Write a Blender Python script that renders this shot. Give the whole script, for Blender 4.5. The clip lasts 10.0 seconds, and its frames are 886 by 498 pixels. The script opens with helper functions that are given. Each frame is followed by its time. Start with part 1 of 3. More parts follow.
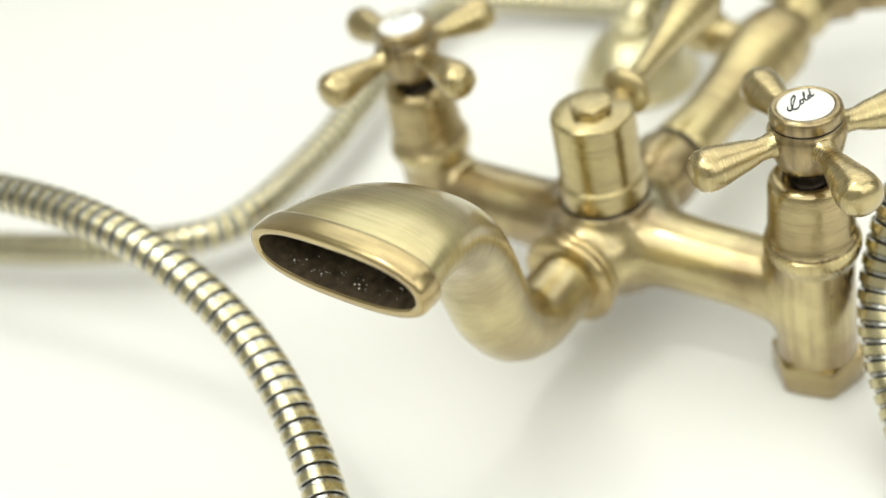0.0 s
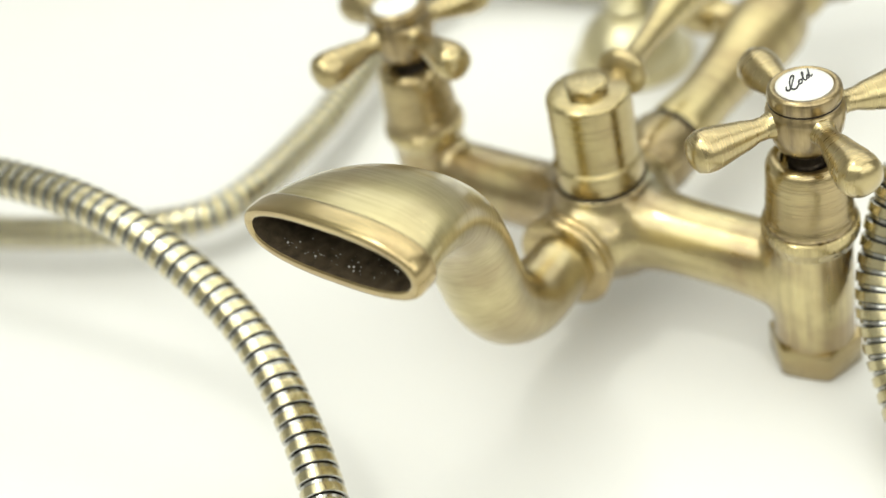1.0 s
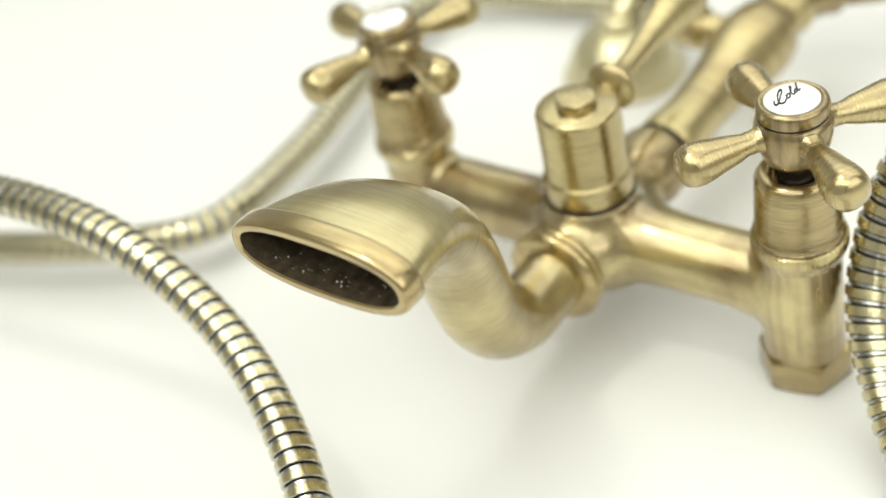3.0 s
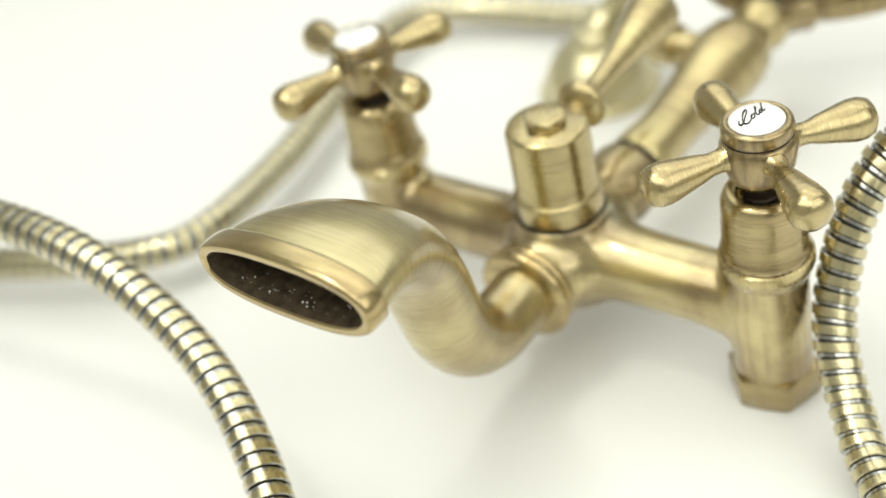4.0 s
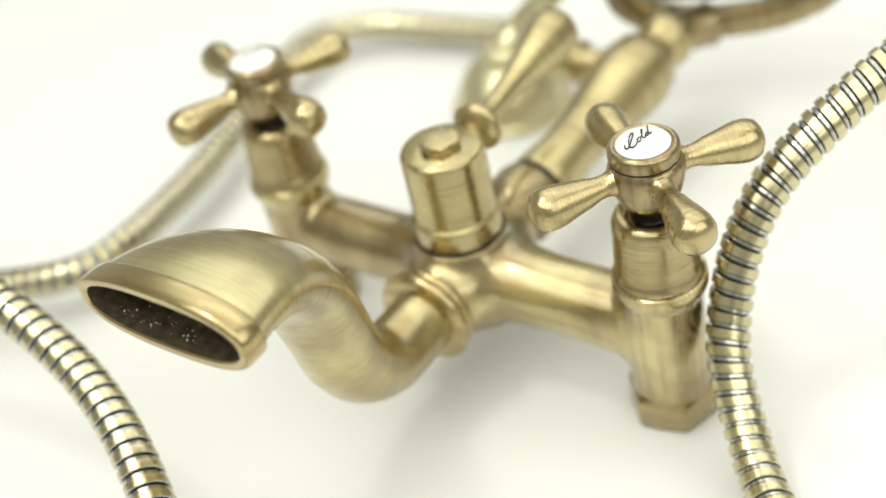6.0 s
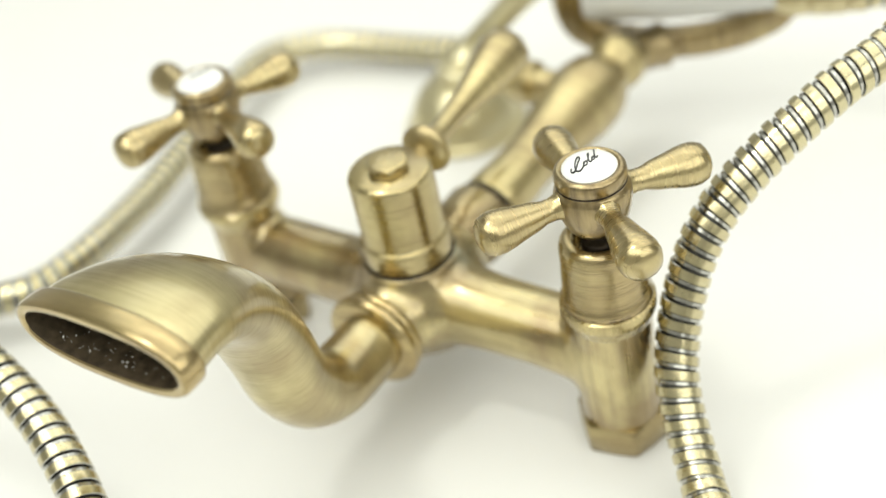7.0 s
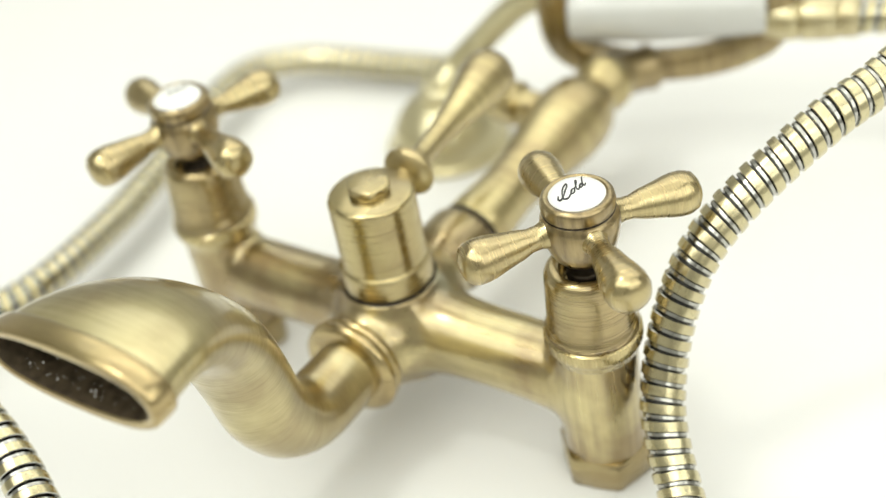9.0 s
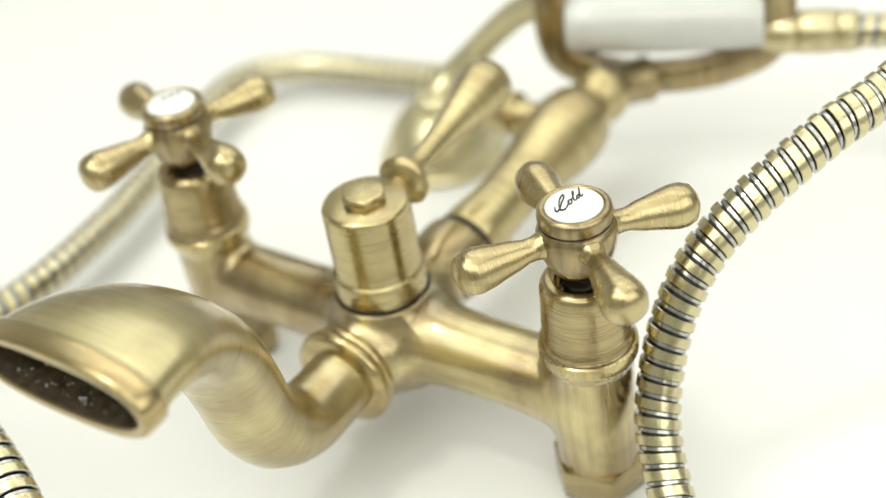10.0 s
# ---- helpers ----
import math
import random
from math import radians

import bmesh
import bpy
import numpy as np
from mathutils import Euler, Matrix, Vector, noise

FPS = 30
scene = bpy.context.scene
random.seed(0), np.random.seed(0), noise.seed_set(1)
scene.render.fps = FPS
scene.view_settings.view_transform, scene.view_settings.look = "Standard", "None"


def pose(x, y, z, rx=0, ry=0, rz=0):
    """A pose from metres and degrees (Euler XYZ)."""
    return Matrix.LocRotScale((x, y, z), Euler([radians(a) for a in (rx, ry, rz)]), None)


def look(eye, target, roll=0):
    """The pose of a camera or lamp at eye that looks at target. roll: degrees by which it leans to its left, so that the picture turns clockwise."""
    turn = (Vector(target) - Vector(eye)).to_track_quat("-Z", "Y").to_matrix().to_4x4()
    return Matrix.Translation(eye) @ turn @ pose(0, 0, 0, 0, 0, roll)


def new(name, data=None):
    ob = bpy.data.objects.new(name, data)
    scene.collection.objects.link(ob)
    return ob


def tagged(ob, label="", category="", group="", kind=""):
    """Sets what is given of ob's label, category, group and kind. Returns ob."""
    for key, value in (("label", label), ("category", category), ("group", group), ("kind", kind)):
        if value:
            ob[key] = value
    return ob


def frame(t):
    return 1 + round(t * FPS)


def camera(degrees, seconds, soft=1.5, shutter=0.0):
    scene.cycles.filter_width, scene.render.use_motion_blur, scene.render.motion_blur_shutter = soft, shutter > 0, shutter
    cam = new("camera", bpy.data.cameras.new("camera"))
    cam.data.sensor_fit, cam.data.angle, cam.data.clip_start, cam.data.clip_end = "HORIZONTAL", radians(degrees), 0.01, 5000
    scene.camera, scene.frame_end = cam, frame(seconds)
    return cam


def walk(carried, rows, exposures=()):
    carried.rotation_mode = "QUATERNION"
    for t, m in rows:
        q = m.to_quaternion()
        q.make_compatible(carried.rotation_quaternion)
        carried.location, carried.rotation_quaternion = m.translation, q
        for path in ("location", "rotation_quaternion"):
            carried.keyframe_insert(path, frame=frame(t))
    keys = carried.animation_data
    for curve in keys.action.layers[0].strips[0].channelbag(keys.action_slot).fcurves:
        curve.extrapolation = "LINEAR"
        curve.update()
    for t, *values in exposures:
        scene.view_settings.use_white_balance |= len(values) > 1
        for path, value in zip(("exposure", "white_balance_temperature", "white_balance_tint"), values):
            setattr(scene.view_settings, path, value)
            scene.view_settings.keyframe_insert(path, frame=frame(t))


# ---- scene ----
cam = camera(35.52, 10.0, 1.25)
PATH = [
    (0, (0.2296, -0.3009, 0.3369), (0.0002, -0.0801, 0.0948), -14.58),
    (0.5, (0.2282, -0.3016, 0.3345), (0.0003, -0.0801, 0.0916), -14.34),
    (1, (0.2266, -0.2998, 0.3338), (0.0002, -0.0800, 0.0880), -14.53),
    (1.5, (0.2265, -0.2981, 0.3323), (-0.0004, -0.0770, 0.0882), -14.41),
    (2, (0.2254, -0.2981, 0.3332), (-0.0013, -0.0766, 0.0892), -14.21),
    (3.5, (0.2312, -0.2970, 0.3341), (0.0047, -0.0738, 0.0915), -14.49),
    (4, (0.2344, -0.2921, 0.3361), (0.0086, -0.0677, 0.0940), -14.27),
    (4.5, (0.2365, -0.2883, 0.3376), (0.0124, -0.0617, 0.0958), -14.18),
    (5, (0.2424, -0.2831, 0.3357), (0.0198, -0.0542, 0.0949), -14.33),
    (5.5, (0.2452, -0.2781, 0.3364), (0.0255, -0.0491, 0.0929), -14.28),
    (7, (0.2506, -0.2668, 0.3350), (0.0400, -0.0285, 0.0924), -12.88),
    (7.5, (0.2501, -0.2626, 0.3356), (0.0425, -0.0205, 0.0941), -12.17),
    (8, (0.2485, -0.2614, 0.3349), (0.0413, -0.0181, 0.0943), -11.87),
    (8.5, (0.2461, -0.2595, 0.3336), (0.0399, -0.0157, 0.0926), -11.62),
    (9, (0.2423, -0.2580, 0.3318), (0.0364, -0.0142, 0.0906), -11.25),
    (9.5, (0.2401, -0.2577, 0.3305), (0.0353, -0.0129, 0.0894), -10.69),
    (10, (0.2393, -0.2567, 0.3297), (0.0351, -0.0096, 0.0905), -10.18),
]
walk(cam, [(t, look(eye, target, roll)) for t, eye, target, roll in PATH])

cam.data.dof.use_dof = True
cam.data.dof.focus_distance = 0.380
cam.data.dof.aperture_fstop = 5.2

# ---- light ----
world = bpy.data.worlds.new("room_air")
world.use_nodes = True
scene.world = world
world.node_tree.nodes["Background"].inputs[0].default_value = (1.0, 0.98, 0.94, 1)
world.node_tree.nodes["Background"].inputs[1].default_value = 0.35


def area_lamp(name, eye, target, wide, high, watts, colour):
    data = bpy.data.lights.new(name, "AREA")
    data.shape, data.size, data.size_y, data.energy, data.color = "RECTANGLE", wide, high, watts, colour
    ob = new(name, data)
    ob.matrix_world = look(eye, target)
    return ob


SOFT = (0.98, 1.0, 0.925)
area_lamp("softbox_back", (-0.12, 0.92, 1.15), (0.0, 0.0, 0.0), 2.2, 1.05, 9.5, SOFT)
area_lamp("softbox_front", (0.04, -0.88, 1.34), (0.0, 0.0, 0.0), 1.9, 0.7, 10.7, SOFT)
# unseen lamp added at the side to fill the shade under the mixer
area_lamp("side_fill_lamp", (1.20, -0.20, 0.95), (0.0, 0.0, 0.0), 1.5, 1.0, 9.0, SOFT)
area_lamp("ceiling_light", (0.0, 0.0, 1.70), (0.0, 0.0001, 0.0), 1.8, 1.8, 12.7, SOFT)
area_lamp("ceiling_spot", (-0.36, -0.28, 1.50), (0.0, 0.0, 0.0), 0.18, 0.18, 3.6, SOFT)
scene.view_settings.exposure = 0.0

# ---- materials ----


def material(name):
    m = bpy.data.materials.new(name)
    m.use_nodes = True
    return m, m.node_tree.nodes, m.node_tree.links, m.node_tree.nodes["Principled BSDF"]


def ramp(nodes, stops):
    r = nodes.new("ShaderNodeValToRGB")
    r.color_ramp.elements[0].position, r.color_ramp.elements[0].color = stops[0][0], (*stops[0][1], 1)
    r.color_ramp.elements[1].position, r.color_ramp.elements[1].color = stops[-1][0], (*stops[-1][1], 1)
    for at, c in stops[1:-1]:
        r.color_ramp.elements.new(at).color = (*c, 1)
    return r


def brass(name, grain=(60, 60, 1500), light=(0.629, 0.532, 0.263), dark=(0.365, 0.296, 0.152), rough=0.27, relief=0.05, aniso=0.0, run="", age=(0.42, 0.66, 0.8), second=(), coat=(0.7, 0.13), tarnish=(0.64, 0.58, 0.575)):
    """Antique brushed brass: fine brush lines along the grain, cloudy patina, darker in the grooves."""
    m, nodes, links, bsdf = material(name)
    co = nodes.new("ShaderNodeTexCoord")
    mp = nodes.new("ShaderNodeMapping")
    mp.inputs["Scale"].default_value = grain
    if run:
        lengthwise = nodes.new("ShaderNodeAttribute")
        lengthwise.attribute_name = run
        links.new(lengthwise.outputs["Vector"], mp.inputs["Vector"])
    else:
        links.new(co.outputs["Object"], mp.inputs["Vector"])
    brush = nodes.new("ShaderNodeTexNoise")
    brush.inputs["Scale"].default_value, brush.inputs["Detail"].default_value = 1.0, 4
    links.new(mp.outputs["Vector"], brush.inputs["Vector"])
    lines = brush.outputs["Fac"]
    if second:
        mp2 = nodes.new("ShaderNodeMapping")
        mp2.inputs["Scale"].default_value = second
        links.new(co.outputs["Object"], mp2.inputs["Vector"])
        other = nodes.new("ShaderNodeTexNoise")
        other.inputs["Scale"].default_value, other.inputs["Detail"].default_value = 1.0, 4
        links.new(mp2.outputs["Vector"], other.inputs["Vector"])
        share = nodes.new("ShaderNodeAttribute")
        share.attribute_name = "upright"
        both = nodes.new("ShaderNodeMix")
        links.new(share.outputs["Fac"], both.inputs["Factor"])
        links.new(brush.outputs["Fac"], both.inputs["A"])
        links.new(other.outputs["Fac"], both.inputs["B"])
        lines = both.outputs["Result"]
    cloud = nodes.new("ShaderNodeTexNoise")
    cloud.inputs["Scale"].default_value, cloud.inputs["Detail"].default_value = 70, 5
    links.new(co.outputs["Object"], cloud.inputs["Vector"])
    mix = nodes.new("ShaderNodeMath")
    mix.operation = "MULTIPLY_ADD"
    links.new(lines, mix.inputs[0])
    mix.inputs[1].default_value = 0.7
    half = nodes.new("ShaderNodeMath")
    half.operation = "MULTIPLY"
    links.new(cloud.outputs["Fac"], half.inputs[0])
    half.inputs[1].default_value = 0.3
    links.new(half.outputs[0], mix.inputs[2])
    tone = ramp(nodes, [(0.34, dark), (0.5, tuple(0.35 * a + 0.65 * b for a, b in zip(dark, light))), (0.62, light)])
    links.new(mix.outputs[0], tone.inputs["Fac"])
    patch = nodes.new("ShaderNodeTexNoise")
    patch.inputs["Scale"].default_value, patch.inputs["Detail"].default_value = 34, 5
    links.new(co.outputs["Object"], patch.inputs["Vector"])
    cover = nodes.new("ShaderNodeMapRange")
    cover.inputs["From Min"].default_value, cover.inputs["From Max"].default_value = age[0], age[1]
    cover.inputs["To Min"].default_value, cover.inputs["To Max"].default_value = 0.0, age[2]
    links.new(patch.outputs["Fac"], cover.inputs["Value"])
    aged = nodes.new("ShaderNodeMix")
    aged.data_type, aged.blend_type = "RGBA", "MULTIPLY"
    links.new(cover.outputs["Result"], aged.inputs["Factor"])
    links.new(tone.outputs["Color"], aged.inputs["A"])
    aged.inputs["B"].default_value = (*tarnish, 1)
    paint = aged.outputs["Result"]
    if second:
        stain = nodes.new("ShaderNodeAttribute")
        stain.attribute_name = "stain"
        blot = nodes.new("ShaderNodeMath")
        blot.operation = "MULTIPLY"
        links.new(stain.outputs["Fac"], blot.inputs[0])
        links.new(cloud.outputs["Fac"], blot.inputs[1])
        green = nodes.new("ShaderNodeMix")
        green.data_type = "RGBA"
        links.new(blot.outputs[0], green.inputs["Factor"])
        links.new(paint, green.inputs["A"])
        green.inputs["B"].default_value = (0.30, 0.34, 0.26, 1)
        paint = green.outputs["Result"]
    links.new(paint, bsdf.inputs["Base Color"])
    bsdf.inputs["Coat Weight"].default_value, bsdf.inputs["Coat Roughness"].default_value = coat
    if aniso:
        bsdf.inputs["Anisotropic"].default_value = aniso
        tangent = nodes.new("ShaderNodeTangent")
        tangent.direction_type, tangent.axis = "RADIAL", "Z"
        links.new(tangent.outputs["Tangent"], bsdf.inputs["Tangent"])
        bsdf.inputs["Anisotropic Rotation"].default_value = 0.25
    bsdf.inputs["Metallic"].default_value = 1.0
    rr = nodes.new("ShaderNodeMapRange")
    rr.inputs["From Min"].default_value, rr.inputs["From Max"].default_value = 0.3, 0.7
    rr.inputs["To Min"].default_value, rr.inputs["To Max"].default_value = rough + 0.08, rough - 0.05
    links.new(mix.outputs[0], rr.inputs["Value"])
    links.new(rr.outputs["Result"], bsdf.inputs["Roughness"])
    bump = nodes.new("ShaderNodeBump")
    bump.inputs["Strength"].default_value, bump.inputs["Distance"].default_value = relief, 0.0006
    links.new(lines, bump.inputs["Height"])
    links.new(bump.outputs["Normal"], bsdf.inputs["Normal"])
    return m


def plain(name, colour, rough, metal=0.0, vary=0.06, scale=30, coat=0.0, relief=0.0):
    m, nodes, links, bsdf = material(name)
    co = nodes.new("ShaderNodeTexCoord")
    n = nodes.new("ShaderNodeTexNoise")
    n.inputs["Scale"].default_value, n.inputs["Detail"].default_value = scale, 6
    links.new(co.outputs["Object"], n.inputs["Vector"])
    r = ramp(nodes, [(0.3, tuple(c * (1 - vary) for c in colour)), (0.7, tuple(min(1, c * (1 + vary)) for c in colour))])
    links.new(n.outputs["Fac"], r.inputs["Fac"])
    links.new(r.outputs["Color"], bsdf.inputs["Base Color"])
    bsdf.inputs["Roughness"].default_value, bsdf.inputs["Metallic"].default_value = rough, metal
    bsdf.inputs["Coat Weight"].default_value = coat
    if relief:
        b = nodes.new("ShaderNodeBump")
        b.inputs["Strength"].default_value, b.inputs["Distance"].default_value = relief, 0.001
        links.new(n.outputs["Fac"], b.inputs["Height"])
        links.new(b.outputs["Normal"], bsdf.inputs["Normal"])
    return m


turned = brass("brass_turned", dark=(0.430, 0.355, 0.180), rough=0.25, relief=0.02, aniso=0.7)
ringed = brass("brass_ringed", (60, 60, 2600), dark=(0.375, 0.306, 0.158), rough=0.25, relief=0.016, aniso=0.7, age=(0.28, 0.54, 0.85))
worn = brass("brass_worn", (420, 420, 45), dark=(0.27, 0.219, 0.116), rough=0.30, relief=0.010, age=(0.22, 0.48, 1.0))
lined = brass("brass_lined", (40, 40, 1300), light=(0.620, 0.525, 0.265), dark=(0.53, 0.442, 0.220), rough=0.27, relief=0.0004, age=(0.32, 0.58, 0.95))
drawn = brass("brass_drawn", (500, 500, 30), dark=(0.487, 0.404, 0.199), rough=0.26, relief=0.010)
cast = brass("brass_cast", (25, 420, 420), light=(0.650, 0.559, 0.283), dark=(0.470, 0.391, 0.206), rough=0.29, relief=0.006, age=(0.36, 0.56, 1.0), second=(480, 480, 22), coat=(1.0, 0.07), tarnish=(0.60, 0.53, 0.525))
rimmed = brass("brass_rim", (40, 300, 300), light=(0.590, 0.470, 0.225), dark=(0.430, 0.336, 0.160), rough=0.22, relief=0.006, age=(0.36, 0.62, 0.7))
brushed = brass("brass_brushed", (90, 90, 1500), light=(0.659, 0.581, 0.316), dark=(0.560, 0.484, 0.256), rough=0.31, relief=0.005, run="along", age=(0.38, 0.60, 0.85))
polished = brass("brass_polished", (40, 40, 600), dark=(0.490, 0.406, 0.201), rough=0.34, relief=0.005, age=(0.36, 0.6, 0.85))
hose_brass = brass("hose_brass", (300, 300, 300), light=(0.665, 0.599, 0.366), dark=(0.585, 0.518, 0.304), rough=0.235, relief=0.004, age=(0.42, 0.7, 0.35))
pale = brass("brass_pale", (60, 60, 900), light=(0.620, 0.548, 0.330), dark=(0.520, 0.446, 0.258), rough=0.34, relief=0.003, age=(0.45, 0.7, 0.3))
hose_steel = plain("hose_steel", (0.50, 0.495, 0.46), 0.18, 1.0, 0.08, 300)
hose_core = plain("hose_core", (0.05, 0.05, 0.048), 0.4, 0.3, 0.2, 300)
patina = plain("dark_patina", (0.035, 0.025, 0.015), 0.45, 0.6, 0.4, 400, relief=0.3)
porcelain = plain("porcelain", (0.82, 0.82, 0.79), 0.12, 0.0, 0.02, 60, coat=0.5)
# porcelain of the grip, greyed: its dimmer light is put into the colour
shaded_porcelain = plain("porcelain_shaded", (0.60, 0.60, 0.57), 0.14, 0.0, 0.03, 60, coat=0.5)
ink = plain("black_enamel", (0.02, 0.02, 0.02), 0.35)
table_white = plain("table_white", (0.80, 0.795, 0.775), 0.42, 0.0, 0.012, 6)
wall_paint = plain("wall_paint", (0.78, 0.775, 0.745), 0.8, 0.0, 0.03, 3, relief=0.05)
floor_grey = plain("floor_grey", (0.42, 0.41, 0.395), 0.6, 0.0, 0.1, 4)

# ---- mesh helpers ----


def part(name, bm, mat, parent=None, label="", at=None, smooth=True):
    me = bpy.data.meshes.new(name)
    bmesh.ops.recalc_face_normals(bm, faces=bm.faces)
    bm.to_mesh(me)
    bm.free()
    if smooth:
        me.shade_smooth()
    me.materials.append(mat)
    ob = new(name, me)
    if smooth:
        edges_sharp(me)
    if at is not None:
        ob.matrix_basis = at
    if parent is not None:
        ob.parent = parent
    if label:
        tagged(ob, label)
    return ob


def edges_sharp(me, angle=38):
    bm = bmesh.new()
    bm.from_mesh(me)
    for e in bm.edges:
        e.smooth = len(e.link_faces) == 2 and e.calc_face_angle(0) < radians(angle)
    bm.to_mesh(me)
    bm.free()


def skin(rings, closed_start=True, closed_end=True):
    """A mesh through rings of points, each of the same length."""
    bm = bmesh.new()
    rows = [[bm.verts.new(p) for p in ring] for ring in rings]
    n = len(rows[0])
    for a, b in zip(rows, rows[1:]):
        for i in range(n):
            bm.faces.new((a[i], a[(i + 1) % n], b[(i + 1) % n], b[i]))
    if closed_start:
        bm.faces.new(rows[0][::-1])
    if closed_end:
        bm.faces.new(rows[-1])
    return bm


def lathe(profile, seg=48):
    """Turns (radius, height) pairs round z."""
    return skin([[(r * math.cos(2 * math.pi * i / seg), r * math.sin(2 * math.pi * i / seg), z) for i in range(seg)] for r, z in profile])


def rounded(profile, cut=0.0006):
    """The profile with its corners cut."""
    out = [profile[0]]
    for a, b, c in zip(profile, profile[1:], profile[2:]):
        a, b, c = Vector(a), Vector(b), Vector(c)
        for other in (a, c):
            d = other - b
            out.append(tuple(b + d * min(cut / max(d.length, 1e-9), 0.45)))
    out.append(profile[-1])
    return out


def hexagon(across, z0, z1, chamfer=0.0008):
    r = across / 2 / math.cos(math.pi / 6)
    rings = []
    for k, z in ((1 - chamfer / r, z0), (1, z0 + chamfer), (1, z1 - chamfer), (1 - chamfer / r, z1)):
        ring = []
        for i in range(6):
            a, b = math.pi / 3 * i, math.pi / 3 * (i + 1)
            p, q = Vector((math.cos(a), math.sin(a))), Vector((math.cos(b), math.sin(b)))
            for f in (0.06, 0.5, 0.94):
                v = p.lerp(q, f) * r
                v = v * (k if f != 0.5 else 1 - (1 - k) * 0.3)
                ring.append((v.x, v.y, z))
        rings.append(ring)
    face = 0.92 * across / 2
    rings.append([(face * math.cos(math.pi / 9 * (i + 0.2)), face * math.sin(math.pi / 9 * (i + 0.2)), z1 + 0.25 * chamfer) for i in range(18)])
    return skin(rings)


def spline(points, steps=12):
    """A smooth line through points (Catmull-Rom, centripetal)."""
    pts = [Vector(p) for p in points]
    pts = [pts[0] * 2 - pts[1], *pts, pts[-1] * 2 - pts[-2]]
    out = []
    for i in range(1, len(pts) - 2):
        p0, p1, p2, p3 = pts[i - 1:i + 3]
        t0, t1 = 0.0, max((p1 - p0).length, 1e-6) ** 0.5
        t2 = t1 + max((p2 - p1).length, 1e-6) ** 0.5
        t3 = t2 + max((p3 - p2).length, 1e-6) ** 0.5
        for k in range(steps):
            t = t1 + (t2 - t1) * k / steps
            a1 = p0 * ((t1 - t) / (t1 - t0)) + p1 * ((t - t0) / (t1 - t0))
            a2 = p1 * ((t2 - t) / (t2 - t1)) + p2 * ((t - t1) / (t2 - t1))
            a3 = p2 * ((t3 - t) / (t3 - t2)) + p3 * ((t - t2) / (t3 - t2))
            b1 = a1 * ((t2 - t) / (t2 - t0)) + a2 * ((t - t0) / (t2 - t0))
            b2 = a2 * ((t3 - t) / (t3 - t1)) + a3 * ((t - t1) / (t3 - t1))
            out.append(b1 * ((t2 - t) / (t2 - t1)) + b2 * ((t - t1) / (t2 - t1)))
    out.append(pts[-2])
    return out


def even(points, step):
    """The line resampled at even steps."""
    out, left = [points[0].copy()], step
    for a, b in zip(points, points[1:]):
        d = (b - a).length
        while left <= d:
            out.append(a.lerp(b, left / d))
            left += step
        left -= d
    return out


def frames_along(line, up=(0, 0, 1)):
    """Point, side and up vectors with little twist along a line."""
    out, side = [], None
    for i, p in enumerate(line):
        d = (line[min(i + 1, len(line) - 1)] - line[max(i - 1, 0)]).normalized()
        if side is None:
            side = d.cross(Vector(up)).normalized()
        side = (side - d * side.dot(d)).normalized()
        out.append((p, side, side.cross(d).normalized()))
    return out


def smooth_min(a, b, k):
    """The smaller of two distances, with a fillet of about k."""
    h = np.maximum(k - np.abs(a - b), 0) / k
    return np.minimum(a, b) - h * h * k / 4


